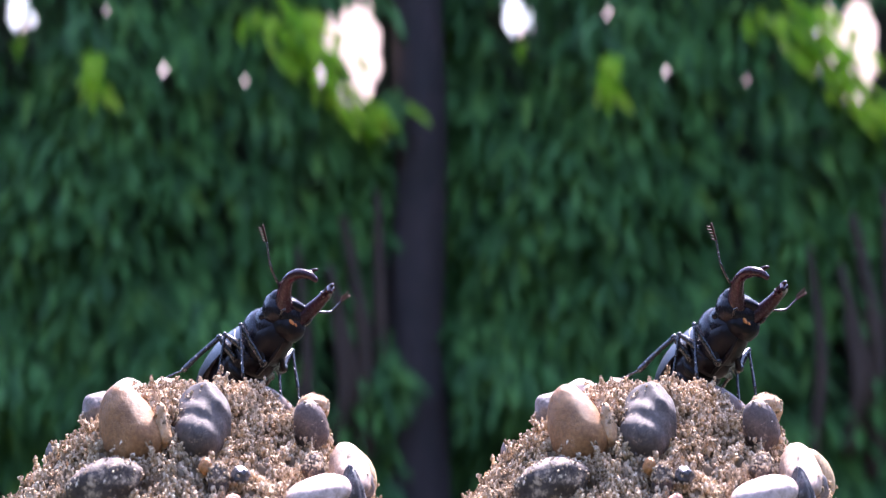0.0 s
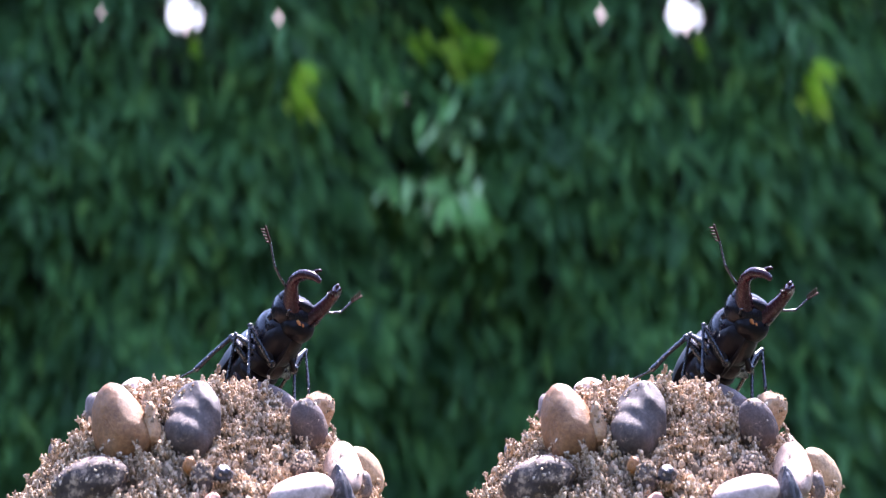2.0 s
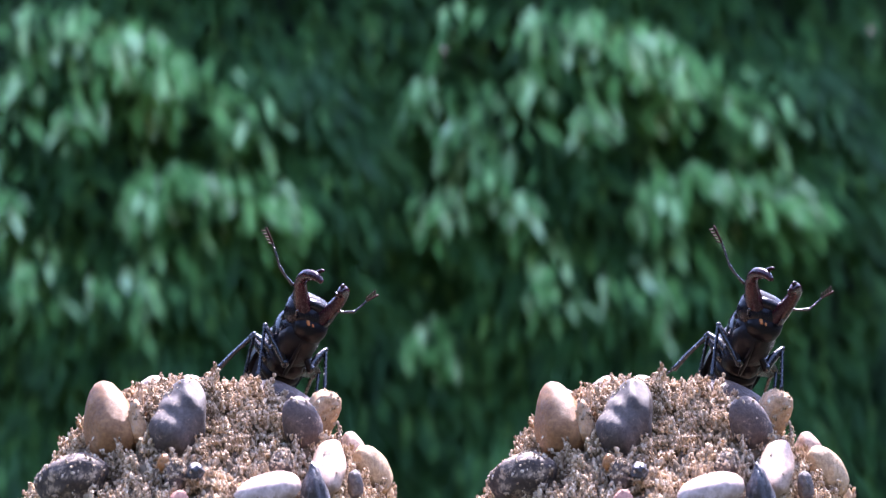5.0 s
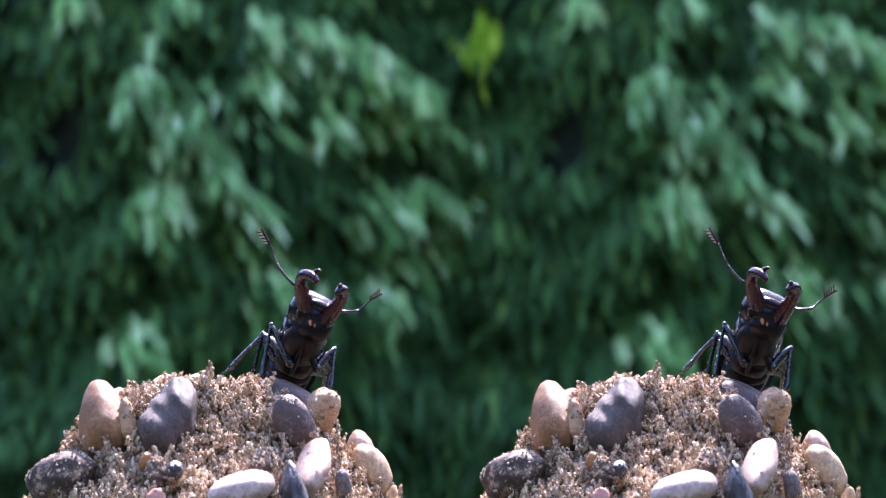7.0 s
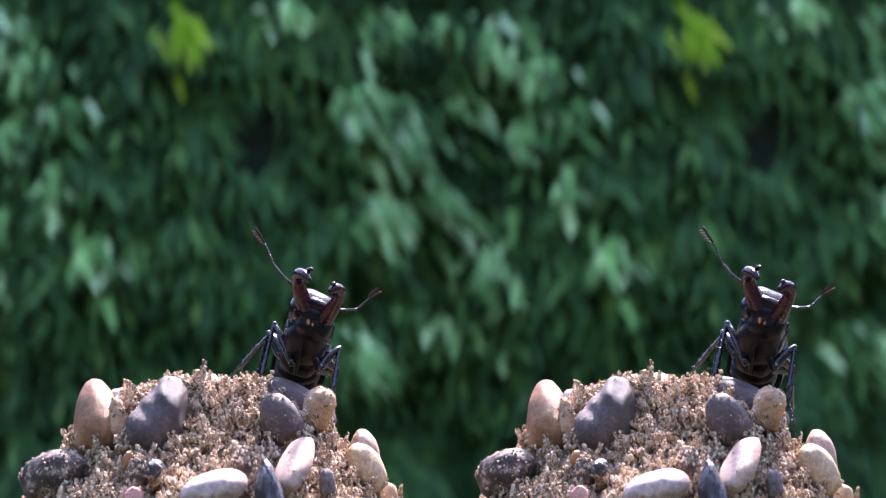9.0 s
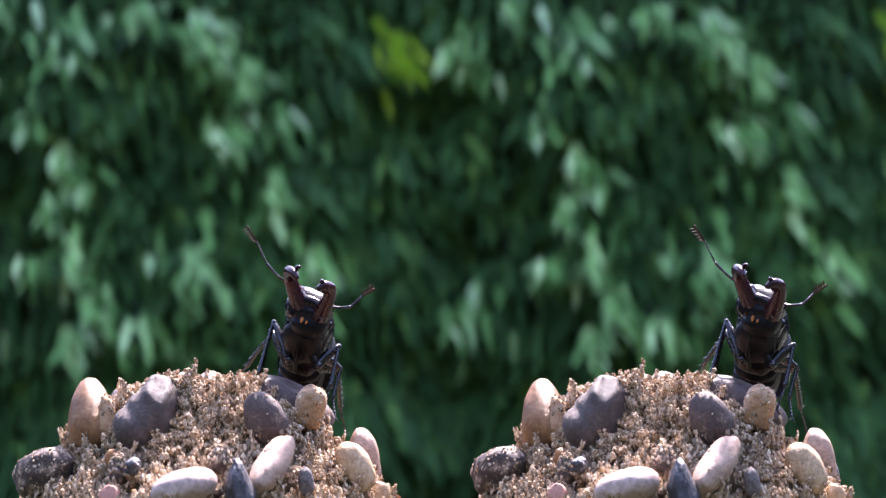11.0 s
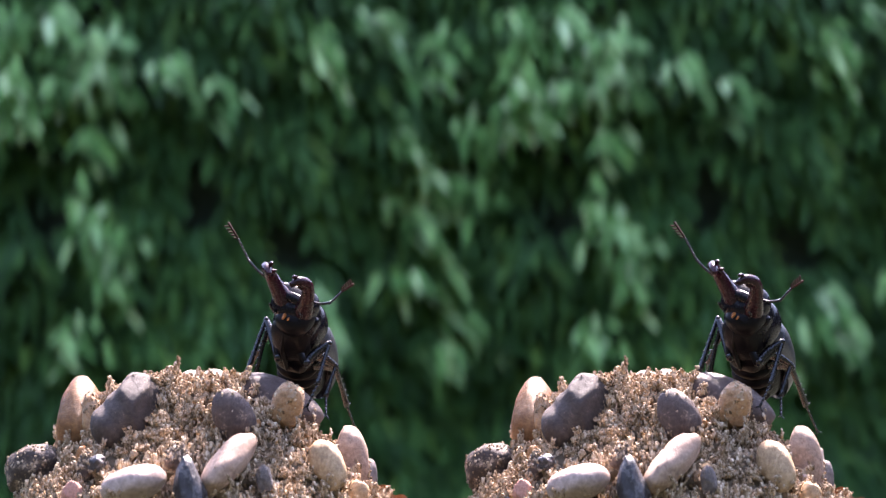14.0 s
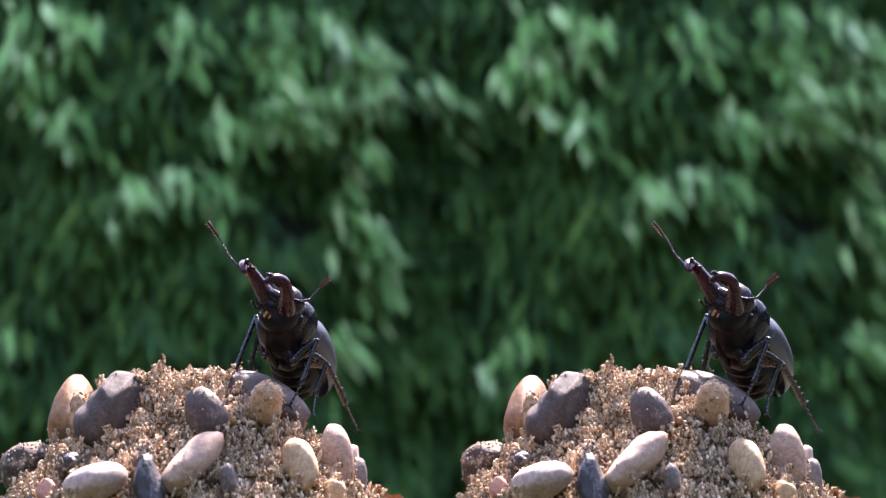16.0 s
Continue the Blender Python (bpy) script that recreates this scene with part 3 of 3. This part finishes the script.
    # feelers
    for base, elbow, mid, tip in (((112, -42, -66), (83, -56, -36), (67, -67, 2), (52, -75, 28)), ((188, -26, -108), (226, -33, -110), (247, -34, -91), (268, -34, -79))):
        b, e, m, t = (rel(*p) for p in (base, elbow, mid, tip))
        pieces = [tube([b, (b + e) / 2 + Vector((0, 0, -2)), e], [3.0, 2.2, 2.8], 6)]
        for k in range(6):
            p, q = e.lerp(m, k / 6), e.lerp(m, (k + 0.8) / 6)
            pieces.append(tube([p, q], [1.6, 2.3], 6, steps=2))
        feeler = part("feeler", joined(*pieces), LIMB, thing, "elbowed beaded black feeler")
        side = (t - m).cross(Vector((0, 1, 0.2))).normalized()
        leaves = []
        for k in range(5):
            p = m.lerp(t, k / 5)
            leaves.append(tube([p, p + (t - m).normalized() * 3 + side * (5 + 0.6 * k), p + (t - m).normalized() * 5 + side * (7 + 0.7 * k)], [1.4, 1.7, 1.2], 6, 0.7, 3))
        leaves.append(tube([m, t], [1.8, 2.0], 6, steps=3))
        part("club", joined(*leaves), CLUB, feeler, "brown comb-like feeler tip")
    # legs: hip, knee, ankle, then the toes
    legs = [
        (rel(110, 16, -200), rel(77, 36, -132), rel(58, -2, -228), rel(64, -16, -258)),
        (rel(158, 26, -210), rel(192, 50, -175), rel(183, 17, -248), rel(173, -4, -285)),
        ((at(34, -12, -26)), rel(64, 72, -146), rel(44, 66, -232), rel(52, 40, -262)),
        ((at(-36, -12, -26)), rel(188, 92, -214), rel(178, 70, -268), rel(186, 50, -300)),
        ((at(32, -40, -24)), rel(64, 93, -149), rel(8, 130, -207), rel(-18, 180, -224)),
        ((at(-34, -44, -24)), rel(181, 108, -218), rel(172, 190, -284), rel(176, 228, -330)),
    ]
    for number, (y, z) in enumerate(((22, -54), (22, -54), (-6, -52), (-6, -52))):
        s = 1 - 2 * (number % 2)
        hip = legs[number][0]
        part("hip", tube([at(s * 10, y - 22, z + 4), at(s * 22, y - 4, z + 6), hip + top * -4], [3, 6.5, 7], 10, 0.75), BELLY, thing, "stout brown-black hip joint")
    for number, (hip, knee, ankle, toe) in enumerate(legs):
        k = 1.4 if number > 3 else 1.05
        femur = part("leg", joined(tube([hip, hip.lerp(knee, 0.45) + Vector((0, 2, 3)), knee], [8.5 * k, 9 * k, 5.2 * k], 10, 0.65), ball(hip, (8, 9, 9), axes, detail=3)), LIMB, thing, "shiny black spined leg")
        shin = [tube([knee, knee.lerp(ankle, 0.5) + Vector((0, 0, 2)), ankle], [4.0 * k, 3.5 * k, 4.6 * k], 8, 0.7), ball(knee, (4.8 * k,) * 3, None, detail=2)]
        for q in (0.3, 0.45, 0.6, 0.75, 0.97):
            p = knee.lerp(ankle, q)
            way = (ankle - knee).normalized()
            shin.append(tube([p, p + way * 4 + way.orthogonal().normalized() * 7 * k], [2.0, 0.5], 5, steps=2))
        part("shin", joined(*shin), LIMB, femur)
        toes = []
        for k in range(5):
            p, q = ankle.lerp(toe, k / 5), ankle.lerp(toe, (k + 0.85) / 5)
            toes.append(tube([p, q], [1.7, 2.7], 6, steps=2))
        way = (toe - ankle).normalized()
        for s in (-1, 1):
            toes.append(tube([toe, toe + way * 5 + way.orthogonal() * 3 * s, toe + way * 7 + way.orthogonal() * 6 * s], [1.6, 1.3, 0.5], 5, steps=3))
        part("foot", joined(*toes), LIMB, femur, "thin jointed foot with two claws")
    return thing


# ---------------------------------------------------------------- the ivy
IVY_F = 4.8                           # metres from the eye to the ivy's front
V = IVY_F / 3000                      # size of one drawing unit out there
IVY_R = 862 * V
IVY_Y = EYE_Y + IVY_F + IVY_R
IVY_X = (IVY_F + IVY_R) * 392 / 3000


def ivy_place(p, y, out=0.0):
    """p: units along the wall of ivy, y: units down from the top of the view; out: metres proud of the wall."""
    a = (p - 392) / 862
    slope = math.tan(radians(PITCH))
    z = EYE_Z + IVY_F * slope + (441 - y) * V
    r = IVY_R + out
    return Vector((r * math.sin(a), -r * math.cos(a), z)), a


def leaf_shape(kind):
    """A three-lobed hanging leaf, folded along its midrib: vertices and triangles, about one unit long."""
    rim = [(0, 0), (-0.30, 0.05), (-0.46, -0.25), (-0.24, -0.38), (-0.26, -0.70), (0, -1.0), (0.26, -0.70), (0.24, -0.38), (0.46, -0.25), (0.30, 0.05)]
    if kind == 1:
        rim = [(0, 0), (-0.22, -0.08), (-0.34, -0.36), (-0.26, -0.68), (0, -1.05), (0.26, -0.68), (0.34, -0.36), (0.22, -0.08)]
    v = [(0.36 * x, -0.22 * abs(x) - 0.12 * z * z, z) for x, z in rim] + [(0, -0.02, -0.42)]
    n = len(rim)
    return np.array(v), np.array([(n, k, (k + 1) % n) for k in range(n)])


# shoots that stand proud of the wall, coloured as if lit: along, down, width, height
SHOOTS_FIRST = [(-591, 82, 57, 57), (-528, 129, 48, 48), (-517, 291, 24, 38), (-429, 310, 29, 38), (-364, 358, 38, 29), (-559, 358, 48, 67), (-591, 491, 48, 57)]
SHOOTS_CASCADE = [(-981, 143, 38, 57), (-909, 210, 57, 57), (-769, 19, 48, 48), (-779, 124, 57, 57), (-680, 29, 48, 48), (-610, 67, 48, 48), (-680, 191, 38, 38), (-950, 315, 38, 48), (-849, 277, 57, 57), (-789, 343, 48, 57), (-530, 115, 57, 57), (-427, 191, 57, 57), (-484, 315, 29, 38), (-374, 353, 38, 57), (-570, 324, 48, 57), (-971, 572, 48, 57), (-749, 467, 38, 57)]
SHOOTS_MIDDLE = [(-1585, 3, 29, 57), (-1510, 70, 38, 48), (-1531, 184, 38, 57), (-1453, 156, 24, 38), (-1463, 289, 19, 48), (-1401, 403, 38, 38), (-1097, -44, 29, 19), (-966, 118, 38, 57), (-924, -30, 38, 24), (-893, 194, 48, 57), (-924, 318, 29, 38), (-1585, 423, 48, 67)]
SHOOTS_CHAIN = [(-1789, 8, 43, 57), (-1674, -35, 29, 29), (-1565, 23, 29, 57), (-1850, 165, 13, 24), (-1774, 246, 17, 38), (-1814, 304, 17, 29), (-1774, 380, 19, 48), (-1840, 399, 21, 21), (-1744, 475, 17, 38), (-1769, 532, 17, 38), (-1674, 523, 33, 33), (-1991, 18, 38, 48), (-1804, 227, 17, 38), (-1991, 494, 48, 57)]
SHOOTS_LATE = [(-2482, 53, 38, 67), (-2406, 81, 29, 38), (-2338, -5, 38, 38), (-2343, 57, 24, 38), (-2343, 167, 29, 38), (-2333, 329, 38, 57), (-2312, 386, 19, 48), (-2369, 519, 38, 48), (-2231, 48, 38, 29), (-2151, 91, 29, 38), (-1987, 10, 29, 38), (-1892, -52, 29, 38)]
SHOOTS_LAST = [(-2889, -47, 48, 57), (-2805, -37, 38, 38), (-2868, 39, 29, 48), (-2821, 139, 29, 38), (-2931, 20, 38, 38), (-2639, -28, 29, 48), (-2505, -37, 38, 57), (-2505, 96, 33, 57), (-2575, 134, 29, 29), (-2594, 248, 29, 38), (-2644, 239, 38, 38), (-2445, 125, 29, 38), (-2405, -37, 38, 48), (-2334, 48, 38, 57), (-2365, 277, 24, 67), (-2313, 391, 29, 57), (-2714, 258, 38, 48), (-2964, 553, 29, 38)]
SHOOTS = SHOOTS_FIRST + SHOOTS_CASCADE + SHOOTS_MIDDLE + SHOOTS_CHAIN + SHOOTS_LATE + SHOOTS_LAST
LIMES = [(520, 90, 60, 70), (640, 185, 52, 18), (570, 140, 40, 30), (480, 30, 50, 40), (188, 140, 12, 34), (15, 30, 18, 30), (-1262, 24, 26, 42)]


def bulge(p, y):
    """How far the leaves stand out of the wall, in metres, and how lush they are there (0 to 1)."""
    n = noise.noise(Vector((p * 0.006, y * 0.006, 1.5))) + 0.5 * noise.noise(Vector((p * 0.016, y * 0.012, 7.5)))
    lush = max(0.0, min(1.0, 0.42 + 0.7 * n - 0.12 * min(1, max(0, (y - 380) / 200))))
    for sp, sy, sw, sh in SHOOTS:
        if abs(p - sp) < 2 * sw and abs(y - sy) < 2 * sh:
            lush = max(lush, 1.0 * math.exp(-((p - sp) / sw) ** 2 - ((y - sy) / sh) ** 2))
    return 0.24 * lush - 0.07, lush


GAPS = [(655, 60, 36, 95), (-12, -10, 20, 34), (606, 40, 26, 58), (632, 140, 20, 24), (22, 2, 10, 20), (174, 0, 5, 8), (-155, -10, 6, 9), (2, 8, 8, 20), (280, 112, 5, 7), (510, 175, 5, 7), (478, 28, 5, 9), (498, 72, 4, 8), (560, 22, 12, 24), (572, 112, 6, 14), (540, 62, 4, 7), (697, 355, 3, 5), (645, 515, 3, 5), (430, 130, 3, 5)]


# leafless patches that bare the shade-coloured shell: along, down, width, height
HOLLOWS = [(-259, 470, 34, 90), (-455, 640, 40, 70), (-1945, 165, 36, 55), (-2450, 275, 75, 80), (-1128, 180, 70, 110), (-2170, 240, 70, 70), (600, 640, 40, 100), (-2020, 330, 50, 80)]


def in_gap(p, y, edge=9):
    return any(((p - gp) / gw) ** 2 + ((y - gy) / gh) ** 2 < 0.55 + 0.45 * noise.noise(Vector((p * 0.03, y * 0.03, 0))) for gp, gy, gw, gh in HOLLOWS) or any(((p - gp) / (gw + edge)) ** 2 + ((y - gy) / (gh + 1.4 * edge)) ** 2 < 1 for gp, gy, gw, gh in GAPS)


def leaves_mesh(rows):
    shapes = [leaf_shape(0), leaf_shape(1)]
    vs, fs, base = [], [], 0
    for place, a, size, kind, droop, yaw, roll in rows:
        v, f = shapes[kind]
        m = np.array(Euler((droop, 0, a + yaw)).to_matrix() @ Euler((0, roll, 0)).to_matrix())
        vs.append((v * size) @ m.T + np.array(place))
        fs.append(f + base)
        base += len(v)
    return np.concatenate(vs), np.concatenate(fs)


def build_ivy():
    rng = np.random.default_rng(11)
    thing = empty("ivy_hedge")
    tagged(thing, "tall round thicket overgrown with hanging green ivy", "ivy hedge", "ivy thickets behind the mounds")
    verts, faces = [], []
    nz, na = 46, 150
    for i in range(nz + 1):
        # the shell rises above the view to keep the sun off the leaves
        z = -0.35 + 3.5 * i / nz
        for k in range(na):
            a = 2 * math.pi * k / na
            r = IVY_R - 0.10 + 0.05 * noise.noise(Vector((4 * math.cos(a), 4 * math.sin(a), z * 3)))
            verts.append((r * math.sin(a), -r * math.cos(a), z))
    for i in range(nz):
        for k in range(na):
            b, c = i * na + k, i * na + (k + 1) % na
            faces.append((b, c, c + na, b + na))
    faces.append(tuple(nz * na + k for k in range(na)))
    raw_part("thicket", verts, faces, CORE, thing, "inner growth coloured as deep shade", True)
    dark, pale, lime = [], [], []
    whole = 2 * math.pi * 862
    while len(dark) < 33000:
        p, y = rng.uniform(-3500, -3500 + whole), rng.uniform(-260, 1000)
        if in_gap(p, y) or 700 < p < 800:
            continue
        out, lush = bulge(p, y)
        if rng.uniform() > 0.5 + 0.6 * lush:
            continue
        place, a = ivy_place(p, y, out * rng.uniform(0.5, 1.05) - 0.02)
        row = (place, a, rng.uniform(0.075, 0.135), int(rng.integers(2)), rng.normal(-0.40, 0.30), rng.normal(0, 0.5), rng.normal(-0.16, 0.28))
        dark.append(row)
    # pale and lime leaves carry their light in the colour
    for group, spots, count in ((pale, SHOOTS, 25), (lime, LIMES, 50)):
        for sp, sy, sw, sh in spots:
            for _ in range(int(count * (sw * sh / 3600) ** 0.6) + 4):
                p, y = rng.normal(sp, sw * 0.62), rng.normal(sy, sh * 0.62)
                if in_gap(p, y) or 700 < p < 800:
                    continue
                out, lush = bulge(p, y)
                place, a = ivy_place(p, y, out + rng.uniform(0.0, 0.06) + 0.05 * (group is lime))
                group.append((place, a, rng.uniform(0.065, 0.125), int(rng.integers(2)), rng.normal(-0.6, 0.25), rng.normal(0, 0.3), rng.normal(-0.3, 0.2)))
    raw_part("ivy_foliage", *leaves_mesh(dark), LEAF, thing, "dense dark green ivy leaves", False, "stuff")
    singles, rest = pale[::5][:280], [row for k, row in enumerate(pale) if k % 5 or k // 5 >= 280]
    shared = []
    for kind in (0, 1):
        v, f = leaf_shape(kind)
        me = bpy.data.meshes.new("leaf")
        me.from_pydata([tuple(q) for q in v], [], [tuple(int(c) for c in q) for q in f])
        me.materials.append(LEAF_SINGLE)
        shared.append(me)
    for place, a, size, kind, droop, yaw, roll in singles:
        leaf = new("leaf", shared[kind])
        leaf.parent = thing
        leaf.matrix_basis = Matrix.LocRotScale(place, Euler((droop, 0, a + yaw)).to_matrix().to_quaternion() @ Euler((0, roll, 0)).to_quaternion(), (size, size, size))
    raw_part("pale_ivy", *leaves_mesh(rest), LEAF_LIT, thing, "paler sunlit hanging shoots", False, "stuff")
    raw_part("lime_foliage", *leaves_mesh(lime), LEAF_LIME, thing, "yellow-green young leaves", False, "stuff")
    # the dark trunk that climbs through it
    bm = bmesh.new()
    rings = []
    for i in range(40):
        y = 1100 - i * 34.5
        c, a = ivy_place(752 + 6 * math.sin(i * 0.3), y, 0.03)
        r = 0.095 - 0.0006 * i
        rings.append([bm.verts.new(c + Vector((math.cos(q), math.sin(q), 0)) * r * (1 + 0.12 * noise.noise(Vector((3 * math.cos(q), 3 * math.sin(q), i * 0.25))))) for q in [2 * math.pi * k / 20 for k in range(20)]])
    for r0, r1 in zip(rings, rings[1:]):
        for k in range(20):
            bm.faces.new((r0[k], r0[(k + 1) % 20], r1[(k + 1) % 20], r1[k]))
    part("trunk", bm, BARK, thing, "dark brown tree trunk")
    for start, bend, end, r in (((655, 840), (640, 600), (600, 380), 0.035), ((640, 760), (615, 640), (575, 470), 0.028), ((690, 800), (672, 560), (662, 330), 0.03),
                                ((600, 800), (606, 690), (585, 560), 0.026), ((530, 830), (540, 640), (520, 440), 0.022)):
        line = [ivy_place(p, y, out)[0] / U for (p, y), out in ((start, 0.0), (bend, 0.05), (end, 0.06))]
        part("branch", tube(line, [r / U, 0.8 * r / U, 0.35 * r / U], 10), TWIG, thing, "bare reddish-brown branch")
    # bright sky seen through openings
    for i, (gp, gy, gw, gh) in enumerate(GAPS):
        bm = bmesh.new()
        c, a = ivy_place(gp, gy, -0.035)
        ring = []
        for k in range(28):
            q = 2 * math.pi * k / 28
            w = 1.02 + 0.42 * noise.noise(Vector((2.6 * math.cos(q), 2.6 * math.sin(q), i * 3.0)))
            ring.append(bm.verts.new(c + Vector((math.cos(a), math.sin(a), 0)) * gw * w * V * math.cos(q) + Vector((0, 0, gh * w * V * math.sin(q)))))
        bm.faces.new(ring)
        part("sky_opening", bm, SKY_WHITE if i in (1, 4) else SKY_PINK if i in (0, 2, 3) else SKY_SPARK, thing, "bright sky between the leaves")
    return thing


build_ground()
build_backdrop()
build_post(LEFT_X)
build_post(RIGHT_X)

mound = build_mound()
build_dry_leaf(mound)
mound_twin = copy_thing(mound, Matrix.Identity(4))
beetle = build_beetle()
LEFT_FEELER = next(c.data for c in beetle.children if c.name == "feeler")
beetle_twin = copy_thing(beetle, Matrix.Identity(4))
ivy = build_ivy()
ivy_twin = copy_thing(ivy, Matrix.Identity(4))


def rear(t):
    return max(0.0, 1 - t / 8) ** 1.2


def motions():
    for thing, perch, x, side, step in ((mound, beetle, LEFT_X, SIDE, 0), (mound_twin, beetle_twin, RIGHT_X, -SIDE - 2.9, 6)):
        rows = [(t, pose(x, 0, ZERO, 0, 0, turn + side)) for t, turn, dx, dz, shift in TIMELINE]
        walk(thing, rows)
        # the beetle slowly sinks forward from its most upright stance
        for feeler in perch.children:
            if feeler.data is LEFT_FEELER:
                root = Vector((112, -42, -66)) * U - BASE * U
                walk(feeler, [(t, Matrix.Translation(root) @ pose(0, 0, 0, nod, sway) @ Matrix.Translation(-root)) for t, nod, sway in
                              ((0.0, 0, 6), (4.0, 0, 4), (8.0, 0, 0), (12.0, 0, 0), (14.0, 5, 3), (16.0, 16, 9))])
        walk(perch, [(t, m @ Matrix.Translation((BASE + Vector((step, 0, 10 * rear(t)))) * U) @ pose(0, 0, 0, -3.5 * rear(t))) for t, m in rows])
    for thing, x, side, ahead in ((ivy, -IVY_X, SIDE, 0), (ivy_twin, IVY_X, -SIDE, 120)):
        walk(thing, [(t, pose(x, IVY_Y, -5.9 * t * V, 0, 0, side + math.degrees((shift + ahead) / 862))) for t, turn, dx, dz, shift in TIMELINE])


motions()
